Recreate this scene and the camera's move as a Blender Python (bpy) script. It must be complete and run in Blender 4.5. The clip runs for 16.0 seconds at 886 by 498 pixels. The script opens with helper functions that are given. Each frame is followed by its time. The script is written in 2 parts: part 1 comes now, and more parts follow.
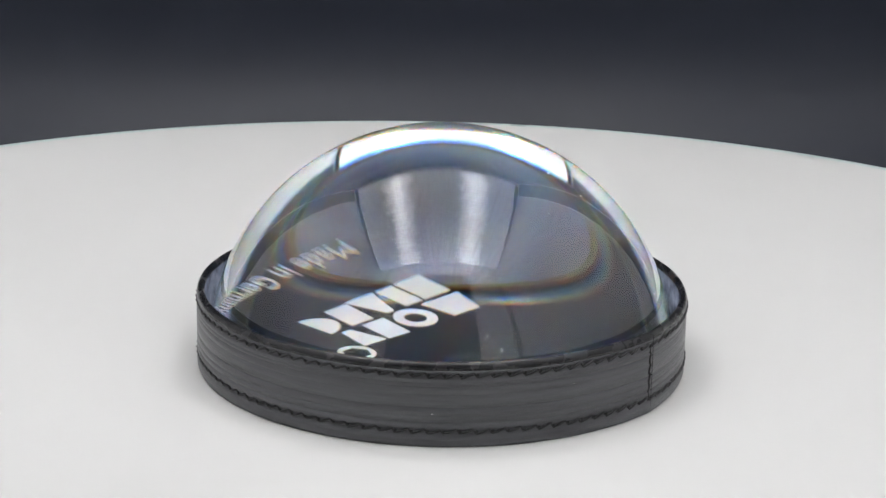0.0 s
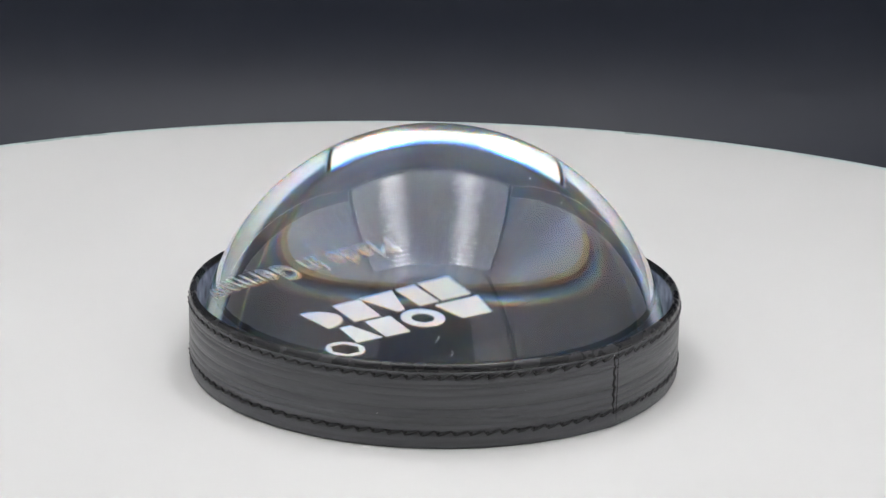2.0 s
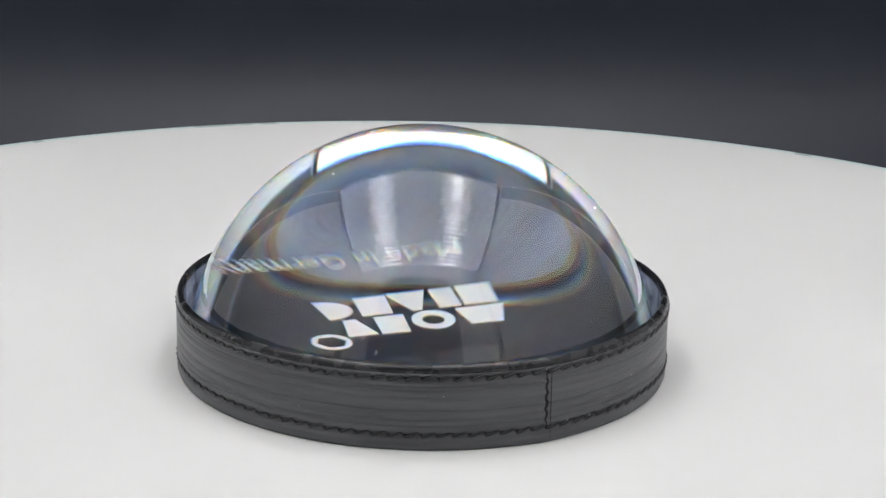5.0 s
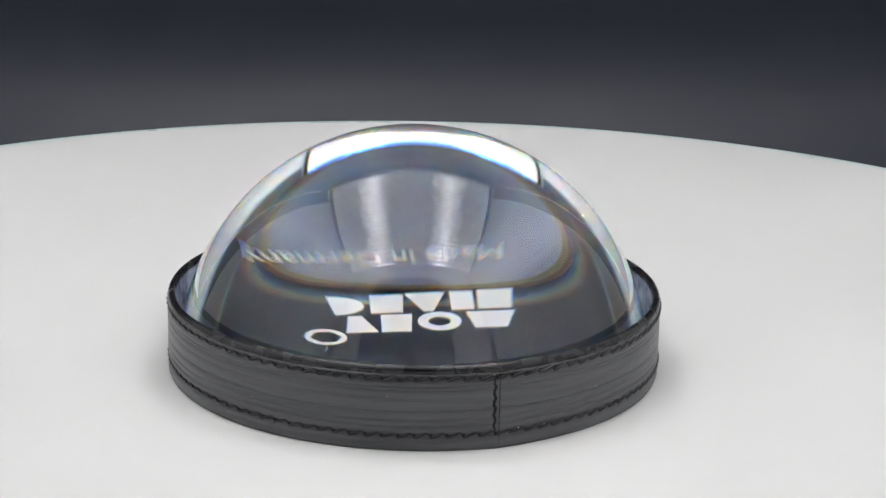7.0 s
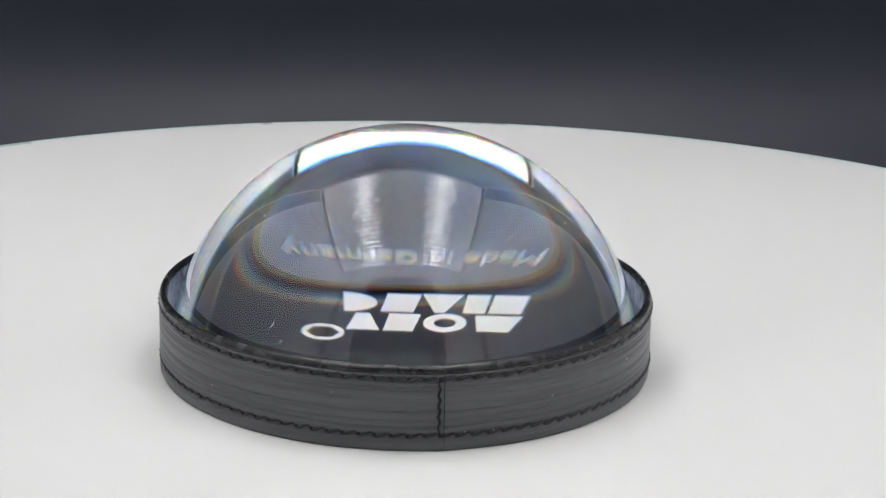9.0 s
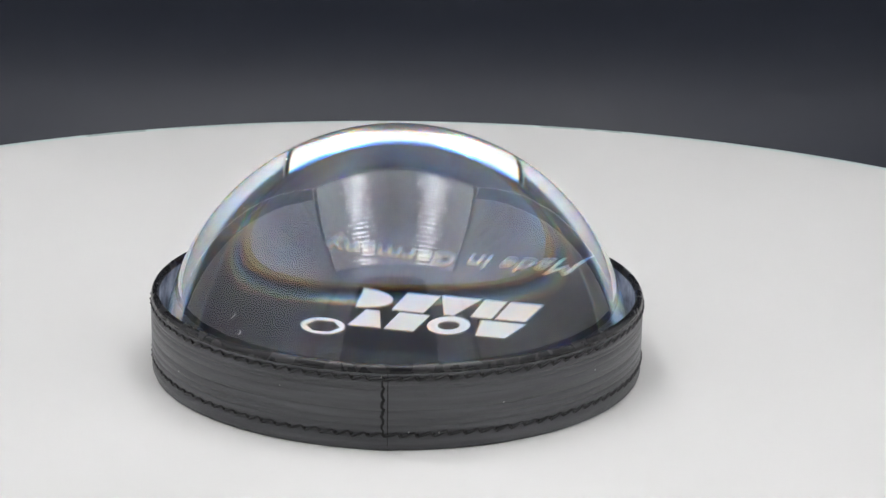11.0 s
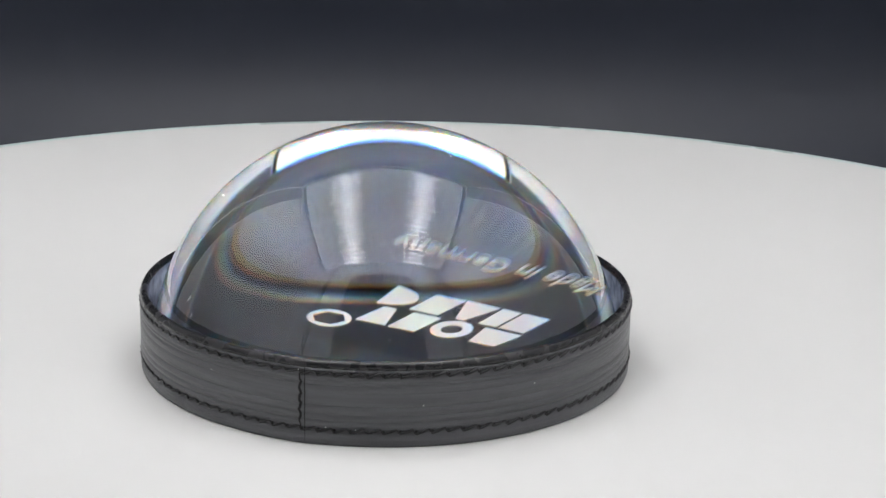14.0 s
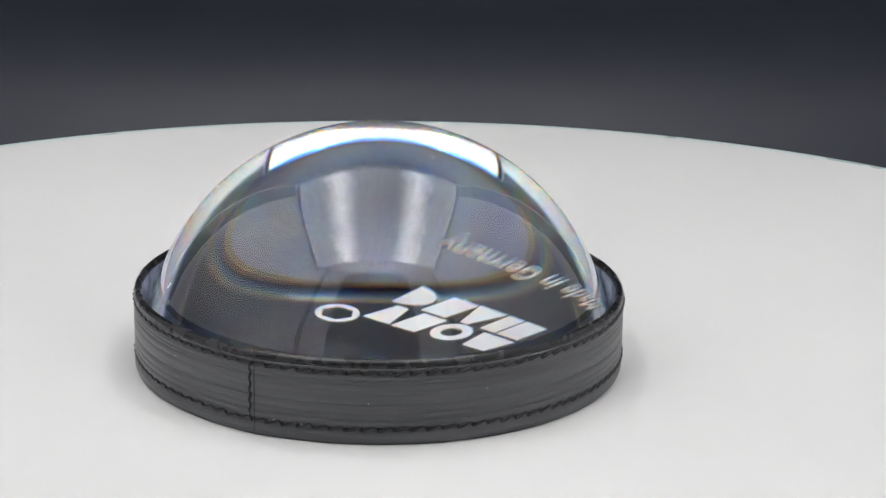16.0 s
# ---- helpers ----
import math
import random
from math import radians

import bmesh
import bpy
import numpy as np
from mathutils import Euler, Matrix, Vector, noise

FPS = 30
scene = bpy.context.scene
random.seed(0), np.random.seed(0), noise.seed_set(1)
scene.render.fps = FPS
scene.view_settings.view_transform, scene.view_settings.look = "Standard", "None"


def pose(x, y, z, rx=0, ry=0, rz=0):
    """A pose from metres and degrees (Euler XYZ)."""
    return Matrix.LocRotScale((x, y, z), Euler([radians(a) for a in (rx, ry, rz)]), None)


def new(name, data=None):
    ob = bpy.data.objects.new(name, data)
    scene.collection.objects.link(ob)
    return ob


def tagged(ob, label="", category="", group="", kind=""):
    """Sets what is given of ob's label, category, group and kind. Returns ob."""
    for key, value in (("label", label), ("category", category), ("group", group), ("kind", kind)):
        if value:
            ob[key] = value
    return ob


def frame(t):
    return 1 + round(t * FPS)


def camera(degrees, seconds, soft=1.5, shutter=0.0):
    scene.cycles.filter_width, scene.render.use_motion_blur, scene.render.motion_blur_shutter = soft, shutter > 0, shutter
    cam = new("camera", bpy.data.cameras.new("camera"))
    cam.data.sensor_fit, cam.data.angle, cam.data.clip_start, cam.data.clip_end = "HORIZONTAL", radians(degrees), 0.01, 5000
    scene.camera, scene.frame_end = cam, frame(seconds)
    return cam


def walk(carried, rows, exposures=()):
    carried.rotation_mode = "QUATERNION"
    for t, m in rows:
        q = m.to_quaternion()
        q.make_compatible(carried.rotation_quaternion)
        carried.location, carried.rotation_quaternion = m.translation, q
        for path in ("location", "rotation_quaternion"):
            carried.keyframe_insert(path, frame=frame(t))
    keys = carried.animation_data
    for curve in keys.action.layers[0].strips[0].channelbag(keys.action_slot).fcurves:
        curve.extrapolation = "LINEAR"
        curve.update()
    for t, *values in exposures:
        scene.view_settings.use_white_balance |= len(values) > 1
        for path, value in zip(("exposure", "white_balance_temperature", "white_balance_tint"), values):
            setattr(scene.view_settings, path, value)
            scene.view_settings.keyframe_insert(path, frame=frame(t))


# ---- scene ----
cam = camera(23.93, 16.0, soft=1.5)
EYE = (0.0, -0.3747, 0.1304)
PITCH, YAW, ROLL = -16.70, 0.845, 1.05
VIEW = pose(*EYE) @ pose(0, 0, 0, 0, 0, -YAW) @ pose(0, 0, 0, 90 + PITCH) @ pose(0, 0, 0, 0, 0, ROLL)
walk(cam, [(0.0, VIEW), (16.0, VIEW)], exposures=[(0.0, 0.0), (16.0, 0.0)])

# ---- world: the unlit room outside the light box ----
world = bpy.data.worlds.new("world")
scene.world = world
world.use_nodes = True
world.node_tree.nodes["Background"].inputs[0].default_value = (0.5, 0.55, 0.65, 1)
world.node_tree.nodes["Background"].inputs[1].default_value = 0.05

PANEL_GLOW, GLINT_GLOW, LED_GLOW = 1.30, 8.6, 24.0
scene.cycles.max_bounces = 24
scene.cycles.transmission_bounces = 24

# light box, metres
BX, HALF, FRONT, BACK, BOTTOM, TOP = -0.018, 0.25, -0.26, 0.24, -0.035, 0.465
# paperweight: ring radius, glass sphere radius and centre height, glass base height
R, RS, ZC, ZB = 0.045, 0.0433, -0.0004, 0.0006
TABLE_Z = -0.0008
LIP = 0.0141
SEAM = math.radians(-77.3)
ARM = (-0.00050, -0.00905)


# ---- materials ----
def material(name):
    m = bpy.data.materials.new(name)
    m.use_nodes = True
    nt = m.node_tree
    return m, nt, nt.nodes["Principled BSDF"]


def node(nt, kind, **values):
    n = nt.nodes.new(kind)
    for k, v in values.items():
        n.inputs[k.replace("_", " ")].default_value = v
    return n


def noise_tex(nt, scale, detail=4.0, rough=0.55, stretch=None):
    n = node(nt, "ShaderNodeTexNoise", Scale=scale, Detail=detail, Roughness=rough)
    c = nt.nodes.new("ShaderNodeTexCoord")
    if stretch:
        mp = nt.nodes.new("ShaderNodeMapping")
        mp.inputs["Scale"].default_value = stretch
        nt.links.new(c.outputs["Object"], mp.inputs["Vector"])
        nt.links.new(mp.outputs["Vector"], n.inputs["Vector"])
    else:
        nt.links.new(c.outputs["Object"], n.inputs["Vector"])
    return n


def ramp(nt, src, stops):
    r = nt.nodes.new("ShaderNodeValToRGB")
    el = r.color_ramp.elements
    el[0].position, el[0].color = stops[0][0], (*stops[0][1], 1)
    el[1].position, el[1].color = stops[-1][0], (*stops[-1][1], 1)
    for pos, col in stops[1:-1]:
        e = el.new(pos)
        e.color = (*col, 1)
    nt.links.new(src, r.inputs["Fac"])
    return r


def bump(nt, bsdf, src, strength, distance, prior=None):
    b = node(nt, "ShaderNodeBump", Strength=strength, Distance=distance)
    nt.links.new(src, b.inputs["Height"])
    if prior:
        nt.links.new(prior.outputs["Normal"], b.inputs["Normal"])
    nt.links.new(b.outputs["Normal"], bsdf.inputs["Normal"])
    return b


def grey(v, tint=(1, 1, 1)):
    return tuple(v * t for t in tint)


def surface(name, lo, hi, scale, rough=(0.4, 0.6), fine=None, bump_by=0.0, bump_dist=0.0001, spec=0.5, stretch=None, fine_stretch=None):
    """Two colours mixed by coarse noise, roughness by the same, relief by fine noise."""
    m, nt, b = material(name)
    n = noise_tex(nt, scale, stretch=stretch)
    r = ramp(nt, n.outputs["Fac"], [(0.3, lo), (0.7, hi)])
    nt.links.new(r.outputs["Color"], b.inputs["Base Color"])
    rr = ramp(nt, n.outputs["Fac"], [(0.3, grey(rough[0])), (0.7, grey(rough[1]))])
    nt.links.new(rr.outputs["Color"], b.inputs["Roughness"])
    b.inputs["Specular IOR Level"].default_value = spec
    if fine:
        f = noise_tex(nt, fine, 6.0, 0.6, fine_stretch)
        bump(nt, b, f.outputs["Fac"], bump_by, bump_dist)
    return m


def glow(name, colour, strength):
    m, nt, b = material(name)
    b.inputs["Base Color"].default_value = (0.8, 0.8, 0.8, 1)
    b.inputs["Emission Color"].default_value = (*colour, 1)
    b.inputs["Emission Strength"].default_value = strength
    return m


def clear_glass(name, ior):
    m, nt, b = material(name)
    nt.nodes.remove(b)
    g = node(nt, "ShaderNodeBsdfGlass", Color=(1, 1, 1, 1), Roughness=0.0, IOR=ior)
    nt.links.new(g.outputs[0], nt.nodes["Material Output"].inputs["Surface"])
    return m


def prism_glass(name, bands, ior):
    """Clear polished glass whose index grows from red to blue: a mirror sheen over refraction in several bands."""
    m, nt, b = material(name)
    nt.nodes.remove(b)
    last = None
    for colour, n in bands:
        g = node(nt, "ShaderNodeBsdfRefraction", Color=(*colour, 1), Roughness=0.0, IOR=n)
        if last is None:
            last = g.outputs[0]
        else:
            a = nt.nodes.new("ShaderNodeAddShader")
            nt.links.new(last, a.inputs[0])
            nt.links.new(g.outputs[0], a.inputs[1])
            last = a.outputs[0]
    gloss = node(nt, "ShaderNodeBsdfGlossy", Color=(1, 1, 1, 1), Roughness=0.0)
    fres = node(nt, "ShaderNodeFresnel", IOR=ior)
    mix = nt.nodes.new("ShaderNodeMixShader")
    nt.links.new(fres.outputs[0], mix.inputs[0])
    nt.links.new(last, mix.inputs[1])
    nt.links.new(gloss.outputs[0], mix.inputs[2])
    nt.links.new(mix.outputs[0], nt.nodes["Material Output"].inputs["Surface"])
    return m


INDEX = 1.60
BANDS = [((0.64, 0.18, 0.03), 1.586), ((0.30, 0.60, 0.25), 1.600), ((0.06, 0.22, 0.72), 1.616)]
WHITE_TOP = surface("white_turntable", (0.702, 0.70, 0.688), (0.727, 0.725, 0.713), 9.0, (0.42, 0.52), 900.0, 0.05, 0.0001, 0.35)
TEAL_EDGE = surface("turntable_edge", (0.54, 0.66, 0.64), (0.60, 0.71, 0.69), 30.0, (0.25, 0.35))
BLACK_CLOTH = surface("black_backdrop", (0.0108, 0.0138, 0.0245), (0.0130, 0.0166, 0.0286), 14.0, (0.40, 0.46), spec=0.34)
SIDE_SCREEN = surface("grey_side_screen", (0.040, 0.043, 0.052), (0.062, 0.066, 0.078), 8.0, (0.5, 0.65), 300.0, 0.1, 0.0005)
BOX_WHITE = surface("box_fabric", (0.80, 0.805, 0.815), (0.84, 0.845, 0.855), 6.0, (0.35, 0.5), 300.0, 0.1, 0.0005)
BOX_SEAM = surface("box_piping", (0.03, 0.03, 0.03), (0.05, 0.05, 0.05), 60.0)
ROOM = surface("room_paint", (0.20, 0.20, 0.21), (0.26, 0.26, 0.27), 1.5, (0.7, 0.9))
LEATHER = surface("black_leather", (0.066, 0.067, 0.073), (0.104, 0.105, 0.114), 160.0, (0.28, 0.40), 1000.0, 0.75, 0.0004, 0.5, (0.25, 0.25, 5), (0.03, 0.03, 1.0))
BINDING = surface("glossy_black_edge", (0.012, 0.012, 0.0135), (0.022, 0.022, 0.025), 240.0, (0.20, 0.32), 900.0, 0.2, 0.0002, 0.4)
GAP = surface("dark_joint", (0.004, 0.004, 0.004), (0.007, 0.007, 0.007), 900.0, (0.6, 0.8))
# blue in this grey lining's colour stands in for dispersed haze in the dome
LEATHER_IN = surface("leather_flesh_side_hazed", (0.030, 0.042, 0.085), (0.36, 0.41, 0.53), 240.0, (0.8, 0.9), 2500.0, 0.6, 0.0003)
THREAD = surface("black_thread", (0.010, 0.010, 0.012), (0.020, 0.020, 0.023), 1500.0, (0.3, 0.45), 6000.0, 0.3, 0.0001)
CARD = surface("white_card", (0.80, 0.80, 0.80), (0.84, 0.84, 0.84), 300.0, (0.7, 0.8))
PRINT = surface("white_print", (0.78, 0.78, 0.79), (0.84, 0.84, 0.85), 300.0, (0.5, 0.6))
GLASS = clear_glass("crystal_glass", INDEX)
GLASS_CAP = prism_glass("crystal_cap", BANDS, INDEX)
PANEL = glow("light_panel_diffuser", (0.980, 0.972, 0.976), PANEL_GLOW)
GLINT_BAR = glow("light_panel_glint", (0.980, 0.974, 0.976), GLINT_GLOW)
LED = glow("led_chip", (0.978, 0.975, 0.985), LED_GLOW)


# ---- mesh helpers ----
def part(name, bm, mat, parent=None, label="", smooth=True):
    me = bpy.data.meshes.new(name)
    bm.to_mesh(me)
    bm.free()
    me.materials.append(mat)
    me.polygons.foreach_set("use_smooth", [smooth] * len(me.polygons))
    ob = new(name, me)
    if parent:
        ob.parent = parent
    if label:
        ob["label"] = label
    return ob


def box_bm(x0, x1, y0, y1, z0, z1, bevel=0.0, seg=2):
    bm = bmesh.new()
    bmesh.ops.create_cube(bm, size=1)
    for v in bm.verts:
        v.co = Vector(((x0 + x1) / 2 + v.co.x * (x1 - x0), (y0 + y1) / 2 + v.co.y * (y1 - y0), (z0 + z1) / 2 + v.co.z * (z1 - z0)))
    if bevel:
        bmesh.ops.bevel(bm, geom=bm.edges[:], offset=bevel, segments=seg, affect="EDGES", profile=0.5)
    return bm


def lathe_bm(profile, n=256, closed=True, swell=None):
    """Turn a profile of (radius, height) about z; swell(angle) adds to each radius above 0."""
    bm = bmesh.new()
    rings = []
    for r, z in profile:
        if r < 1e-9:
            rings.append([bm.verts.new((0, 0, z))])
            continue
        ring = []
        for k in range(n):
            a = 2 * math.pi * k / n
            q = r + (swell(a, z) if swell else 0)
            ring.append(bm.verts.new((q * math.cos(a), q * math.sin(a), z)))
        rings.append(ring)
    pairs = list(zip(rings, rings[1:] + rings[:1])) if closed else list(zip(rings, rings[1:]))
    for a, b in pairs:
        for k in range(n):
            j = (k + 1) % n
            if len(a) == 1 and len(b) == 1:
                continue
            if len(a) == 1:
                bm.faces.new((a[0], b[j], b[k]))
            elif len(b) == 1:
                bm.faces.new((a[k], a[j], b[0]))
            else:
                bm.faces.new((a[k], a[j], b[j], b[k]))
    bmesh.ops.recalc_face_normals(bm, faces=bm.faces[:])
    return bm


def flat_bm(points, z0, z1):
    """A thin solid over a plane outline."""
    bm = bmesh.new()
    f = bm.faces.new([bm.verts.new((x, y, z0)) for x, y in points])
    up = bmesh.ops.extrude_face_region(bm, geom=[f])
    for v in up["geom"]:
        if isinstance(v, bmesh.types.BMVert):
            v.co.z = z1
    bmesh.ops.recalc_face_normals(bm, faces=bm.faces[:])
    return bm


def structure(ob, label, category):
    return tagged(ob, label, category, kind="structure")


# ---- the light box ----
def light_box():
    x0, x1 = BX - HALF, BX + HALF
    t = 0.004
    structure(part("wall_left", box_bm(x0 - t, x0, FRONT, BACK, BOTTOM, TOP), BOX_WHITE, smooth=False), "white fabric side wall of the light box", "wall")
    structure(part("wall_right", box_bm(x1, x1 + t, FRONT, BACK, BOTTOM, TOP), BOX_WHITE, smooth=False), "white fabric side wall of the light box", "wall")
    structure(part("wall_back", box_bm(x0 - t, x1 + t, BACK, BACK + t, BOTTOM, TOP), BOX_WHITE, smooth=False), "white fabric rear wall of the light box", "wall")
    structure(part("ceiling", box_bm(x0 - t, x1 + t, FRONT - t, BACK + t, TOP, TOP + t), BOX_WHITE, smooth=False), "white fabric top of the light box", "ceiling")
    structure(part("floor", box_bm(x0 - t, x1 + t, FRONT - t, BACK + t, BOTTOM - t, BOTTOM), BOX_WHITE, smooth=False), "white fabric floor of the light box", "floor")
    # front wall with a tall opening with rounded upper corners
    half, top, rad = 0.105, 0.375, 0.03
    inner, outer = [], []
    for side, xo in ((1, x1 + t), (-1, x0 - t)):
        arc = [(BX + side * (half - rad + rad * math.cos(a)), top - rad + rad * math.sin(a)) for a in [math.pi / 2 * k / 8 for k in range(9)]]
        away = [(xo, top - rad + (TOP - top + rad) * k / 4) for k in range(5)] + [(xo + (BX + side * (half - rad) - xo) * k / 4, TOP) for k in range(1, 5)]
        inner.append([(BX + side * half, BOTTOM)] + arc)
        outer.append([(xo, BOTTOM)] + away)
    inner, outer = inner[0] + inner[1][::-1], outer[0] + outer[1][::-1]
    bm = bmesh.new()
    grid = [[bm.verts.new((x, y, z)) for x, z in line] for y in (FRONT - t, FRONT) for line in (inner, outer)]
    a, b, c, d = grid
    for k in range(len(a) - 1):
        bm.faces.new((a[k], a[k + 1], b[k + 1], b[k]))
        bm.faces.new((c[k], d[k], d[k + 1], c[k + 1]))
        bm.faces.new((a[k], c[k], c[k + 1], a[k + 1]))
        bm.faces.new((b[k], b[k + 1], d[k + 1], d[k]))
    bmesh.ops.recalc_face_normals(bm, faces=bm.faces[:])
    structure(part("wall_front", bm, BOX_WHITE, smooth=False), "white fabric front wall with an arched opening", "wall")
    # dark zip strips down the inside of the front wall
    for x in (BX - 0.186, BX + 0.212):
        for dx, w in ((-0.0055, 0.0022), (0.0045, 0.0035)):
            structure(part("trim", box_bm(x + dx - w, x + dx + w, FRONT + 0.0003, FRONT + 0.003, BOTTOM + 0.006, TOP - 0.012, 0.0008), BOX_SEAM), "black zip strip down the inside of the front wall", "trim")
    # dark piping along the upper edges
    for a, b in (((x0 + 0.005, FRONT + 0.004), (x0 + 0.005, BACK - 0.02)), ((x1 - 0.005, FRONT + 0.004), (x1 - 0.005, BACK - 0.02)), ((x0, BACK - 0.012), (x1, BACK - 0.012))):
        bm = box_bm(min(a[0], b[0]) - 0.0045, max(a[0], b[0]) + 0.0045, min(a[1], b[1]) - 0.003, max(a[1], b[1]) + 0.003, TOP - 0.010, TOP - 0.003, 0.002)
        structure(part("trim", bm, BOX_SEAM), "black piping along the light box edge", "trim")


def backdrop():
    """Black sheet: hangs from the upper rear edge and sweeps forward under the turntable."""
    rad, y_back, z_low = BEND, BACK - 0.004, BOTTOM + 0.002
    prof = [(y_back, TOP - 0.02)] + [(y_back, 0.30 - 0.03 * k) for k in range(5)]
    prof += [(y_back - rad + rad * math.cos(a), z_low + rad - rad * math.sin(a)) for a in [math.pi / 2 * k / 20 for k in range(21)]]
    prof += [(-0.22, z_low)]
    bm = bmesh.new()
    xs = [BX - HALF + 0.003 + (2 * HALF - 0.006) * k / 24 for k in range(25)]
    rows = []
    for y, z in prof:
        rows.append([bm.verts.new((x, y + 0.0012 * noise.noise(Vector((x * 9, z * 9, 3))), z)) for x in xs])
    for a, b in zip(rows, rows[1:]):
        for k in range(24):
            bm.faces.new((a[k], a[k + 1], b[k + 1], b[k]))
    ob = part("backdrop", bm, BLACK_CLOTH)
    so = ob.modifiers.new("thickness", "SOLIDIFY")
    so.thickness, so.offset = 0.0012, 1
    structure(ob, "plain matte black fabric backdrop sweeping under the turntable", "backdrop")


    # added grey screens, out of view, darken what the dome's sides refract
    for x in (BX - HALF + 0.0005, BX + HALF - 0.0017):
        side_screen = part("trim", box_bm(x, x + 0.0012, WING, BACK - 0.006, BOTTOM + 0.002, TOP - 0.02), SIDE_SCREEN, smooth=False)
        structure(side_screen, "dark grey screen added against the side wall to darken the dome's sides", "trim")


BEND, WING = 0.06, 0.155


def light_panel():
    x0, x1 = BX - HALF + 0.006, BX + HALF - 0.006
    thing = tagged(new("light_panel"), "glowing white panel with two rows of bright light chips", "lamp")
    thing.location = (0, 0, TOP - 0.006)
    part("diffuser", box_bm(x0, x1, FRONT + 0.004, BACK - 0.016, 0.0005, 0.005, 0.001, 1), PANEL, thing, "glowing white diffuser", False)
    chip = box_bm(-0.0035, 0.0035, -0.0026, 0.0026, -0.004, -0.0015, 0.0008, 1)
    chip = part("led_chip", chip, LED, thing, smooth=False)
    # glowing tapered bars imitate the chips' glints, stretched sideways by the ribbed film
    glint_bar = part("glint_bar", flat_bm([(-0.05, 0), (-0.022, -0.0026), (0, -0.0052), (0.022, -0.0026), (0.05, 0), (0.022, 0.0026), (0, 0.0052), (-0.022, 0.0026)], -0.0014, 0.0003), GLINT_BAR, thing, smooth=False)
    first = True
    for cx in (-0.125, 0.097):
        for k in range(22):
            y = FRONT + 0.016 + k * 0.0212
            r = glint_bar if first else new("glint_bar", glint_bar.data)
            r.parent, r.location = thing, (cx, y, 0)
            for s in (-0.008, 0.008):
                c = chip if first else new("led_chip", chip.data)
                first = False
                c.parent, c.location = thing, (cx + s, y, 0)
    return thing


def room():
    w, t, low, high = 1.2, 0.05, BOTTOM - 0.004, 1.4
    grey_wall = "plain unlit grey room wall"
    structure(part("wall_north", box_bm(-w, w, w, w + t, low, high), ROOM, smooth=False), grey_wall, "wall")
    structure(part("wall_south", box_bm(-w, w, -w - t, -w, low, high), ROOM, smooth=False), grey_wall, "wall")
    structure(part("wall_east", box_bm(w, w + t, -w - t, w + t, low, high), ROOM, smooth=False), grey_wall, "wall")
    structure(part("wall_west", box_bm(-w - t, -w, -w - t, w + t, low, high), ROOM, smooth=False), grey_wall, "wall")
    structure(part("ground", box_bm(-w - t, w + t, -w - t, w + t, low - t, low), ROOM, smooth=False), "plain grey surface on which the light box stands", "ground")
    structure(part("ceiling", box_bm(-w - t, w + t, -w - t, w + t, high, high + t), ROOM, smooth=False), "plain unlit grey room ceiling", "ceiling")


# ---- the turntable ----
def turntable():
    rt = 0.1853
    thing = tagged(new("turntable"), "round glossy white turntable with a thin greenish rim", "turntable")
    thing.location.z = TABLE_Z
    part("plate", lathe_bm([(0, 0), (0.10, 0), (0.17, 0), (rt - 0.0034, 0), (rt - 0.0032, 0), (rt - 0.0030, -0.0001), (rt - 0.0030, -0.004), (0, -0.004)], 360, False), WHITE_TOP, thing, "white plate")
    part("rim", lathe_bm([(rt - 0.00295, -0.0001), (rt - 0.0028, -0.0001), (rt - 0.0010, -0.0001), (rt - 0.0008, -0.0001), (rt - 0.0002, -0.0004), (rt, -0.0011), (rt, -0.0036), (rt - 0.0008, -0.0042), (rt - 0.00295, -0.0042)], 360, True), TEAL_EDGE, thing, "thin pale green edge band")
    part("base", lathe_bm([(0, -0.0041), (0.15, -0.0041), (0.152, -0.006), (0.152, BOTTOM + 0.0065), (0.150, BOTTOM + 0.0045), (0, BOTTOM + 0.0045)], 128, False), WHITE_TOP, thing)
    return thing


# ---- the paperweight ----
def cusp(a, z):
    d = abs((a - SEAM + math.pi) % (2 * math.pi) - math.pi)
    return 0.00055 * math.exp(-d / 0.16)


def groove(z, depth, half):
    return [(R, z - half), (R - depth, z - half * 0.35), (R - depth, z + half * 0.35), (R, z + half)]


STITCH_LOW, STITCH_HIGH = 0.0020, 0.0119
LINING_TOP = 0.0128


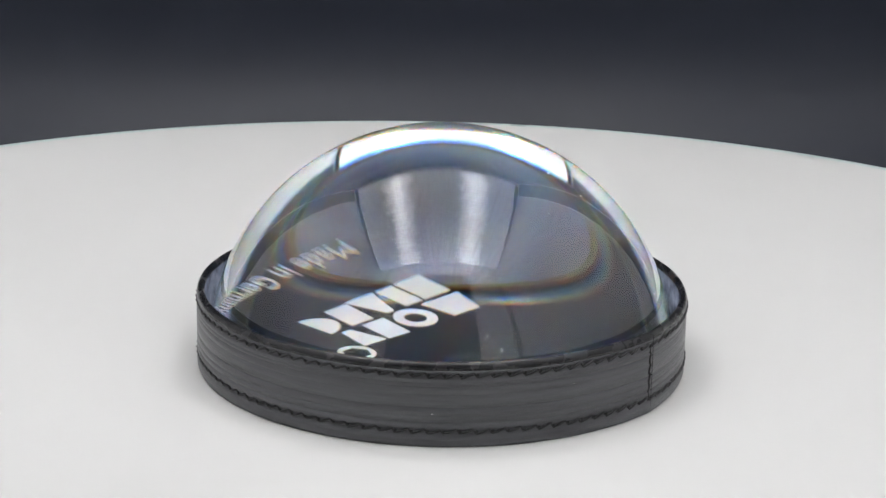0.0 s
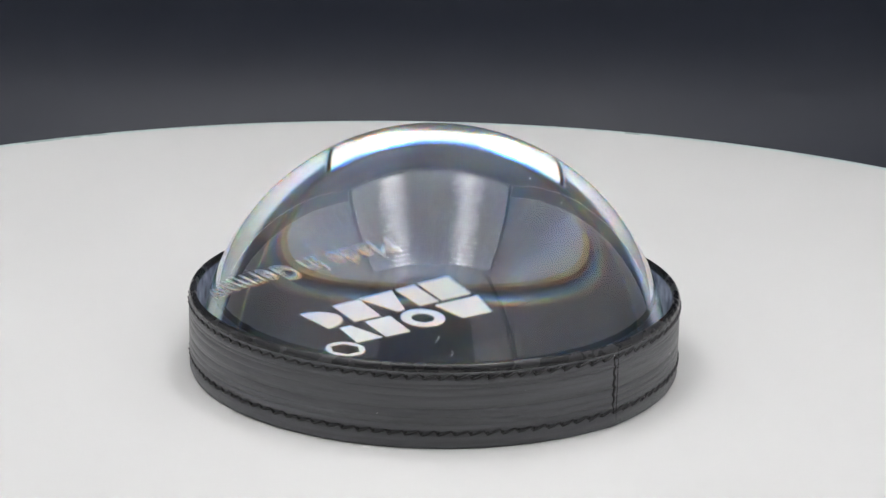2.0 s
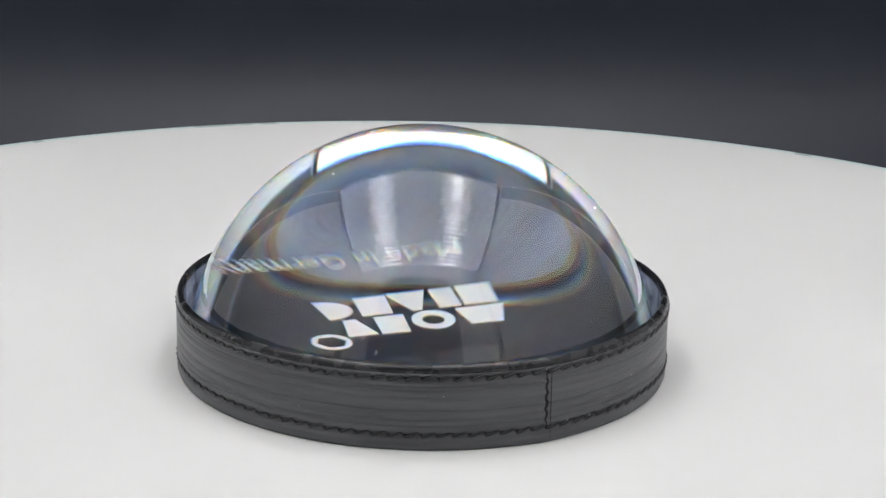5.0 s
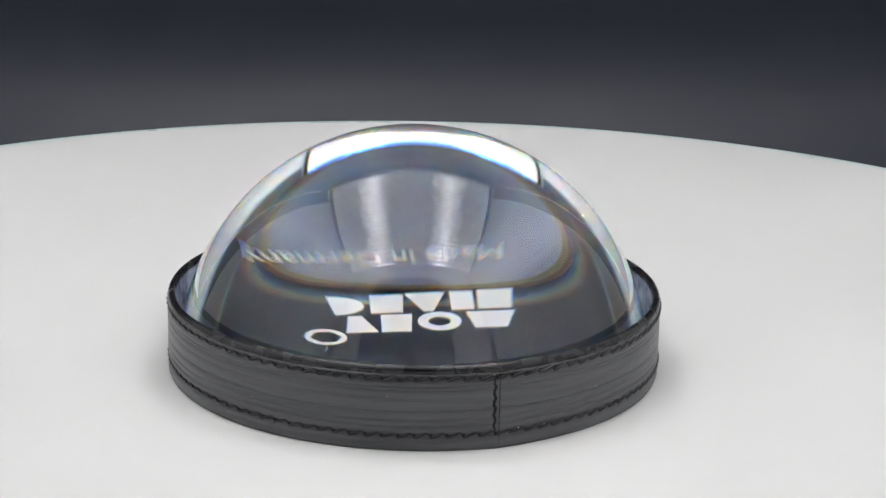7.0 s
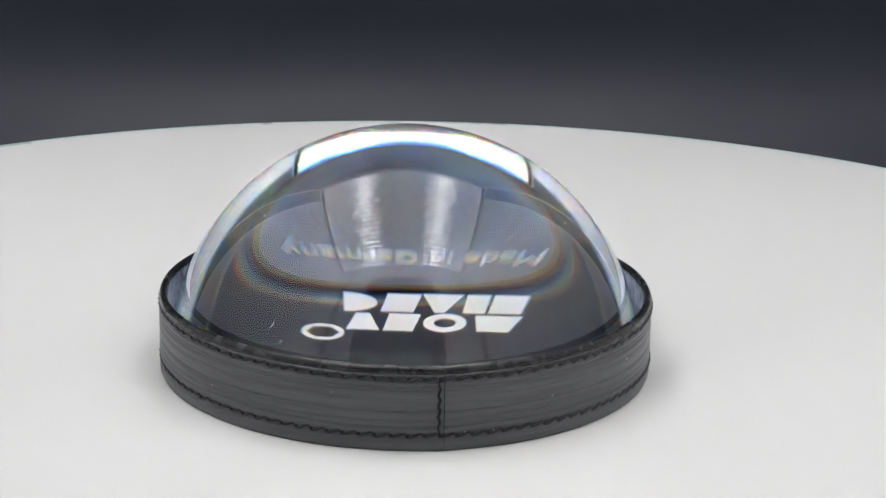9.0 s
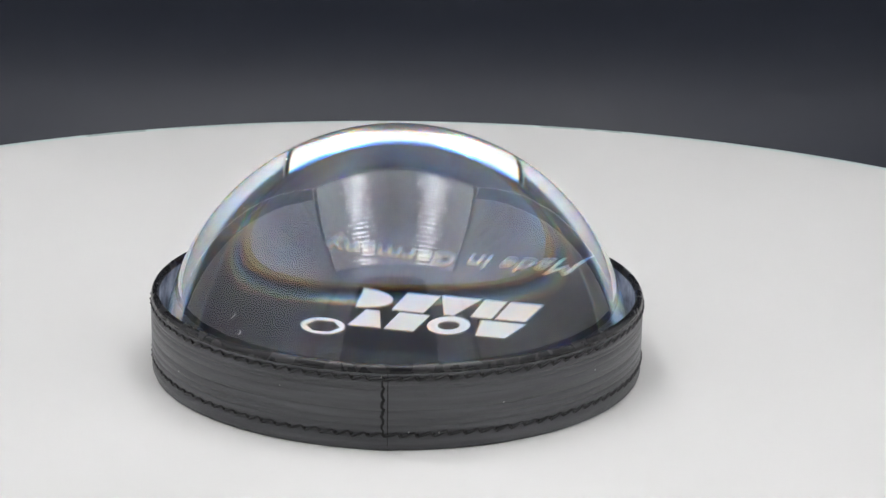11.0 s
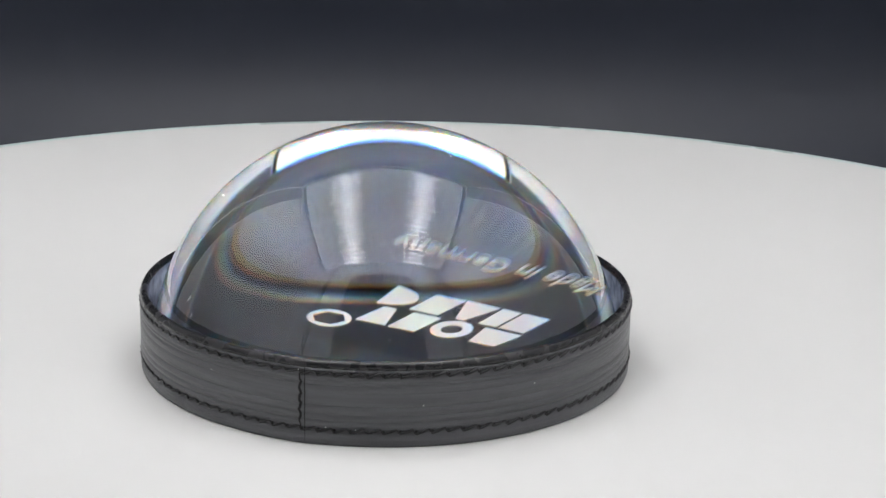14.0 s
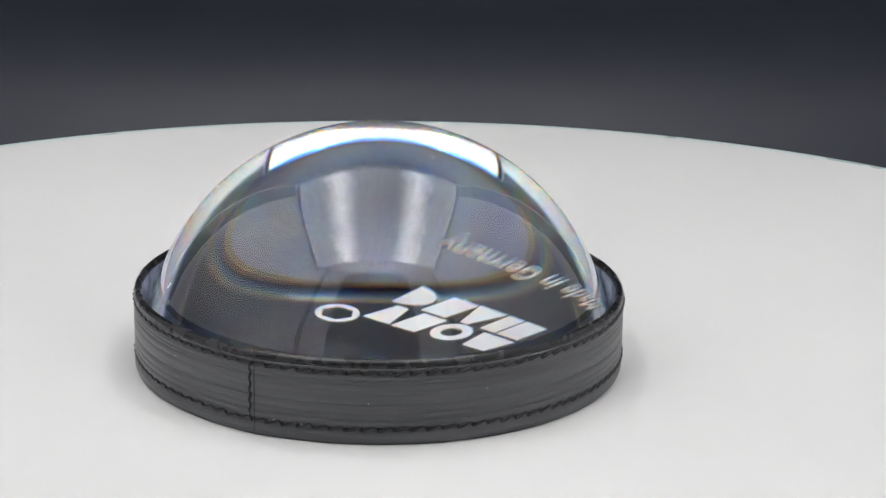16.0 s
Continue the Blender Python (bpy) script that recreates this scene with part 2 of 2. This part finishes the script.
def paperweight():
    thing = tagged(new("paperweight"), "clear crystal dome paperweight held in a stitched black leather ring", "paperweight")
    low = TABLE_Z
    prof = [(R - 0.0008, low), (R - 0.0002, low + 0.0001), (R, low + 0.0006)]
    prof += groove(STITCH_LOW, 0.00030, 0.00055)
    for z, d in ((0.0036, 0.00012), (0.0048, 0.00006), (0.0063, 0.00010), (0.0086, 0.00005), (0.0099, 0.00012), (0.0106, 0.00008)):
        prof += groove(z, d, 0.00014)
    prof += groove(STITCH_HIGH, 0.00030, 0.00055)
    prof += [(R - 0.00005, LIP - 0.0013), (R - 0.0004, LIP - 0.0015), (R - 0.00095, LIP - 0.0018), (R - 0.00095, 0.0004), (0.0440, low + 0.0002)]
    part("leather_ring", lathe_bm(prof, 360, True, cusp), LEATHER, thing, "black grooved leather band")
    top = [(R - 0.00003, LIP - 0.0013), (R - 0.00012, LIP - 0.0008), (R - 0.0004, LIP - 0.0003), (R - 0.0009, LIP), (R - 0.0011, LIP - 0.0001), (R - 0.0014, LIP - 0.0005),
           (R - 0.0015, LIP - 0.0009), (R - 0.00142, LINING_TOP), (R - 0.0009, LINING_TOP), (R - 0.0006, LIP - 0.0012)]
    part("edge_binding", lathe_bm(top, 360, True, cusp), BINDING, thing, "smooth shiny black upper edge")
    part("lining", lathe_bm([(R - 0.0014, LINING_TOP - 0.00005), (R - 0.0014, 0.0004), (R - 0.0010, 0.0004), (R - 0.0010, LINING_TOP - 0.00005)], 256), LEATHER_IN, thing, "rough grey inner leather, tinted blue for the haze seen in the dome")
    # added white card that brightens steep views through the dome's upper edge
    part("added_card", lathe_bm([(0, low + 0.0002), (0.0430, low + 0.0002), (0.0434, low + 0.0004), (0.0434, ZB - 0.00008), (0, ZB - 0.00008)], 192, False), CARD, thing, "white card added under the glass to brighten the dome's upper edge")
    # the dome: a polished spherical cap with a fine bevel at the foot
    a0 = math.asin((ZB + 0.0004 - ZC) / RS)
    arc = [a0 + (math.pi / 2 - a0) * k / 120 for k in range(121)]
    prof = [(0, ZB), (0.02, ZB), (RS * math.cos(a0) - 0.0003, ZB)] + [(RS * math.cos(a), ZC + RS * math.sin(a)) for a in arc[:-1]] + [(0, ZC + RS)]
    dome = part("dome", lathe_bm(prof, 384, False), GLASS, thing, "clear polished crystal dome")
    dome.data.materials.append(GLASS_CAP)
    me = dome.data
    for poly in me.polygons:
        zs = [me.vertices[i].co.z for i in poly.vertices]
        if max(zs) >= ZB + 0.0006:
            poly.material_index = 1
        if max(zs) < ZB + 0.0006:
            poly.use_smooth = False
    stitches(thing)
    stitch_holes(thing)
    seam(thing)
    print_marks(thing)
    dust_and_glints(thing)
    lint(thing)
    return thing


def tube_bm(path, radius, sides=6, taper=0.5):
    """A tube with rounded ends along a list of points."""
    bm = bmesh.new()
    rings = []
    n = len(path)
    for i, p in enumerate(path):
        d = (path[min(i + 1, n - 1)] - path[max(i - 1, 0)]).normalized()
        u = d.cross(Vector((1, 0, 0)))
        u = (u if u.length > 0.1 else d.cross(Vector((0, 1, 0)))).normalized()
        w = d.cross(u)
        k = i / (n - 1)
        r = radius * max(0.2, math.sin(math.pi * (0.06 + 0.88 * k)) ** taper)
        rings.append([bm.verts.new(p + r * (math.cos(2 * math.pi * s / sides) * u + math.sin(2 * math.pi * s / sides) * w)) for s in range(sides)])
    for a, b in zip(rings, rings[1:]):
        for s in range(sides):
            j = (s + 1) % sides
            bm.faces.new((a[s], a[j], b[j], b[s]))
    bm.faces.new(rings[0][::-1])
    bm.faces.new(rings[-1])
    bmesh.ops.recalc_face_normals(bm, faces=bm.faces[:])
    return bm


def stitches(thing):
    """Two rows of slanted thread stitches round the ring."""
    n = 104
    step = 2 * math.pi * R / n
    path = []
    for k in range(11):
        u = k / 10
        rise = 2 * u / 0.8 - 1 if u < 0.8 else 1 - 2 * (u - 0.8) / 0.2
        path.append(Vector((0.00016 * math.sin(math.pi * min(1, u / 0.85)), step * (u - 0.5) * 1.04, 0.00042 * rise)))
    first = part("stitch", tube_bm(path, 0.00024, 8, 0.35), THREAD, thing)
    one = True
    rnd = random.Random(4)
    for z in (STITCH_LOW, STITCH_HIGH):
        for k in range(n):
            a = SEAM + 2 * math.pi * (k + 0.5) / n
            ob = first if one else new("stitch", first.data)
            one = False
            ob.parent = thing
            q = R - 0.00014 + cusp(a, z)
            ob.location = (q * math.cos(a), q * math.sin(a), z + rnd.uniform(-0.00006, 0.00006))
            ob.rotation_euler = (rnd.uniform(-0.08, 0.08), 0, a)


def stitch_holes(thing):
    """Dark needle holes where one stitch ends and the next begins."""
    bm = bmesh.new()
    ring = [bm.verts.new((0, 0.00034 * math.cos(s), 0.00030 * math.sin(s) + 0.00010 * math.cos(s))) for s in (math.pi / 3 * i for i in range(6))]
    tip, tail = bm.verts.new((0.00012, 0, 0)), bm.verts.new((-0.00020, 0, 0))
    for i in range(6):
        bm.faces.new((ring[i], ring[(i + 1) % 6], tip))
        bm.faces.new((ring[(i + 1) % 6], ring[i], tail))
    bmesh.ops.recalc_face_normals(bm, faces=bm.faces[:])
    hole = part("needle_hole", bm, GAP, thing)
    n, one = 104, True
    for z in (STITCH_LOW, STITCH_HIGH):
        for k in range(n):
            a = SEAM + 2 * math.pi * k / n
            q = R + cusp(a, z) - 0.00006
            ob = hole if one else new("needle_hole", hole.data)
            one = False
            ob.parent, ob.location, ob.rotation_euler = thing, (q * math.cos(a), q * math.sin(a), z), (0, 0, a)


def seam(thing):
    """The upright joint of the leather: a straight cut edge and a crumpled crease beside it."""
    def strip(a, wobble, z0, z1, rad, name):
        pts = []
        for k in range(25):
            z = z0 + (z1 - z0) * k / 24
            b = a + wobble * (math.sin(k * 1.35) + 0.5 * math.sin(k * 2.9 + 1)) / R
            q = R + cusp(b, z) - rad * 0.35
            pts.append(Vector((q * math.cos(b), q * math.sin(b), z)))
        part(name, tube_bm(pts, rad, 6), GAP, thing, "dark joint in the leather")
    strip(SEAM + 0.012, 0.00002, TABLE_Z + 0.0006, LIP - 0.0005, 0.00011, "joint")
    strip(SEAM - 0.006, 0.00016, STITCH_LOW, STITCH_HIGH, 0.00030, "crease")


def plain_shapes():
    """Bold white plain shapes that stand for the printed mark: outlines in reading direction, x to the right, y up, millimetres."""
    def disc(cx, cy, rx, ry, a0=0.0, a1=2 * math.pi, n=40):
        full = abs(a1 - a0 - 2 * math.pi) < 1e-6
        return [(cx + rx * math.cos(a0 + (a1 - a0) * k / (n if full else n - 1)), cy + ry * math.sin(a0 + (a1 - a0) * k / (n if full else n - 1))) for k in range(n)]
    return disc


def print_marks(thing):
    z0, z1 = ZB + 0.00004, ZB + 0.00009
    turn = Matrix.Rotation(math.radians(182.3), 4, "Z")
    place = lambda x, y: turn @ Vector((x * 0.001, y * 0.001, 0))

    def mark(points, name="printed_shape"):
        pts = [place(x, y) for x, y in points]
        part(name, flat_bm([(q.x, q.y) for q in pts], z0, z1), PRINT, thing, smooth=False)

    disc = plain_shapes()
    for kind, x0, x1, lo, hi in MARKS:
        if kind == "wedge":
            mark([(x0, lo), (x1, lo), (x1 - (x1 - x0) * 0.15, hi), (x0 + (x1 - x0) * 0.15, hi)])
        elif kind == "funnel":
            mark([(x0 + (x1 - x0) * 0.3, lo), (x1 - (x1 - x0) * 0.3, lo), (x1, hi), (x0, hi)])
        elif kind == "slant":
            mark([(x0, lo), (x1 - 0.6, lo), (x1, hi), (x0 + 0.6, hi)])
        elif kind == "bar":
            mark([(x0, lo), (x1, lo), (x1, hi), (x0, hi)])
        elif kind == "peak":
            mark([(x0, lo), (x1, lo), ((x0 + x1) / 2 + 0.5, hi), ((x0 + x1) / 2 - 0.5, hi)])
        elif kind == "half":
            mark(disc(x1, (lo + hi) / 2, x1 - x0, (hi - lo) / 2, math.pi / 2, math.pi * 1.5, 24))
    def ring_mark(cx, cy, outer, inner, name, sides):
        """A flat ring; its hole has the given number of sides."""
        n = 48
        loops = []
        bm = bmesh.new()
        for z in (z0, z1):
            for (rx, ry), cut in ((outer, 0), (inner, sides)):
                loop = []
                for k in range(n):
                    a = 2 * math.pi * k / n
                    q = math.cos(math.pi / cut) / math.cos((a % (2 * math.pi / cut)) - math.pi / cut) if cut else 1.0
                    p = place(cx + rx * q * math.cos(a), cy + ry * q * math.sin(a))
                    loop.append(bm.verts.new((p.x, p.y, z)))
                loops.append(loop)
        a, b, d, e = loops
        for k in range(n):
            j = (k + 1) % n
            bm.faces.new((a[k], a[j], b[j], b[k]))
            bm.faces.new((d[k], e[k], e[j], d[j]))
            bm.faces.new((a[k], d[k], d[j], a[j]))
            bm.faces.new((b[k], b[j], e[j], e[k]))
        bmesh.ops.recalc_face_normals(bm, faces=bm.faces[:])
        part(name, bm, PRINT, thing, smooth=False)

    for kind, x0, x1, lo, hi in MARKS:
        if kind == "loop":
            rx, ry = (x1 - x0) / 2, (hi - lo) / 2
            ring_mark((x0 + x1) / 2, (lo + hi) / 2, (rx, ry), (rx * 0.52, ry * 0.52), "printed_shape", 0)
    cx, cy, ro, ri, sides = EMBLEM
    ring_mark(cx, cy, (ro, ro), (ri, ri), "printed_ring", 6)
    # readable words
    cu = bpy.data.curves.new("words", "FONT")
    cu.body, cu.align_x, cu.align_y, cu.size, cu.extrude, cu.resolution_u = "Made in Germany", "CENTER", "TOP_BASELINE", 1.0, 0.0, 3
    tmp = new("words", cu)
    bpy.context.view_layer.update()
    me = bpy.data.meshes.new_from_object(tmp.evaluated_get(bpy.context.evaluated_depsgraph_get()))
    bpy.data.objects.remove(tmp)
    xs = [v.co.x for v in me.vertices]
    k = WORDS[2] / (max(xs) - min(xs))
    bm = bmesh.new()
    bm.from_mesh(me)
    bpy.data.meshes.remove(me)
    up = bmesh.ops.extrude_face_region(bm, geom=bm.faces[:])
    for v in up["geom"]:
        if isinstance(v, bmesh.types.BMVert):
            v.co.z = 1.0
    for v in bm.verts:
        q = place(WORDS[0] + v.co.x * k, WORDS[1] + v.co.y * k)
        v.co = Vector((q.x, q.y, z0 if v.co.z < 0.5 else z1))
    bmesh.ops.recalc_face_normals(bm, faces=bm.faces[:])
    part("printed_words", bm, PRINT, thing, "white printed words Made in Germany", False)


def dust_and_glints(thing):
    """A few lint flecks on the glass and the leather; the last three imitate glints by the stitches."""
    rnd = random.Random(11)
    bm = bmesh.new()
    bmesh.ops.create_icosphere(bm, subdivisions=1, radius=0.00009)
    for v in bm.verts:
        v.co.x *= 2.2
    fleck = part("dust_glint_fleck", bm, CARD, thing, "tiny pale lint fleck")
    spots = []
    for k in range(10):
        a, e = rnd.uniform(-math.pi * 0.95, -0.05 * math.pi), rnd.uniform(0.36, 1.25)
        q = RS + 0.00004
        spots.append((q * math.cos(e) * math.cos(a), q * math.cos(e) * math.sin(a), ZC + q * math.sin(e)))
    for a, z in ((-0.90, 0.0066), (-1.75, 0.0089), (-2.3, 0.0052), (-0.45, 0.0081), (SEAM - 0.012, STITCH_HIGH + 0.0004), (SEAM + 0.09, STITCH_LOW + 0.0005), (SEAM + 0.20, STITCH_LOW + 0.0003)):
        q = R + cusp(a, z) + 0.00003
        spots.append((q * math.cos(a), q * math.sin(a), z))
    for k, spot in enumerate(spots):
        ob = fleck if k == 0 else new("dust_glint_fleck", fleck.data)
        ob.parent, ob.location = thing, spot
        ob.rotation_euler = (rnd.uniform(0, 3), rnd.uniform(0, 3), rnd.uniform(0, 3))
        ob.scale = [rnd.uniform(0.5, 1.0)] * 3


def lint(thing):
    """Two short curled fibres that cling to the front of the glass."""
    for az, el, size, turn in ((-119.2, 23.4, 0.0012, 0.5), (-115.8, 20.2, 0.0009, 1.2)):
        a, e = math.radians(az), math.radians(el)
        out = Vector((math.cos(e) * math.cos(a), math.cos(e) * math.sin(a), math.sin(e)))
        side = Vector((-math.sin(a), math.cos(a), 0))
        up = out.cross(side)
        pts = []
        for k in range(9):
            u = k / 8 - 0.5
            w = 0.22 * math.sin(u * 5 + turn)
            pts.append(Vector((0, 0, ZC)) + (RS + 0.00004) * (out + (size / RS) * (u * up + w * side)).normalized())
        part("lint_fibre", tube_bm(pts, 0.00004, 5, 0.3), CARD, thing, "pale curled lint fibre")


# printed marks in millimetres, in reading direction
MARKS = [("wedge", -11.8, -6.8, -10.6, -6.2), ("loop", -6.15, -1.5, -10.8, -5.75), ("slant", -1.1, 2.8, -10.5, -5.7), ("funnel", 3.2, 6.8, -10.4, -5.8),
         ("bar", -11.5, -8.1, -15.9, -11.35), ("bar", -7.7, -5.4, -15.8, -11.3), ("peak", -5.0, -0.95, -15.8, -11.2), ("slant", -0.85, 3.15, -15.6, -11.1), ("half", 3.55, 6.95, -15.6, -10.95)]
EMBLEM = (9.4, -4.7, 2.38, 1.88, 6)
WORDS = (0.45, -24.55, 22.3)

room()
light_box()
light_panel()
backdrop()
TABLE = turntable()
WEIGHT = paperweight()

# turn of the table about its axis, degrees, second by second
TURN = [39.31, 34.37, 29.45, 24.53, 19.62, 14.71, 9.81, 4.91, -0.0, -4.91, -9.82, -14.75, -19.68, -24.63, -29.59, -34.57, -39.57]


def motions():
    """Table and paperweight turn together about the table's axis."""
    walk(TABLE, [(float(t), pose(0, 0, TABLE_Z, 0, 0, a)) for t, a in enumerate(TURN)])
    rows = []
    for t, a in enumerate(TURN):
        rows.append((float(t), pose(0, 0, 0, 0, 0, a) @ pose(*ARM, 0)))
    walk(WEIGHT, rows)


motions()
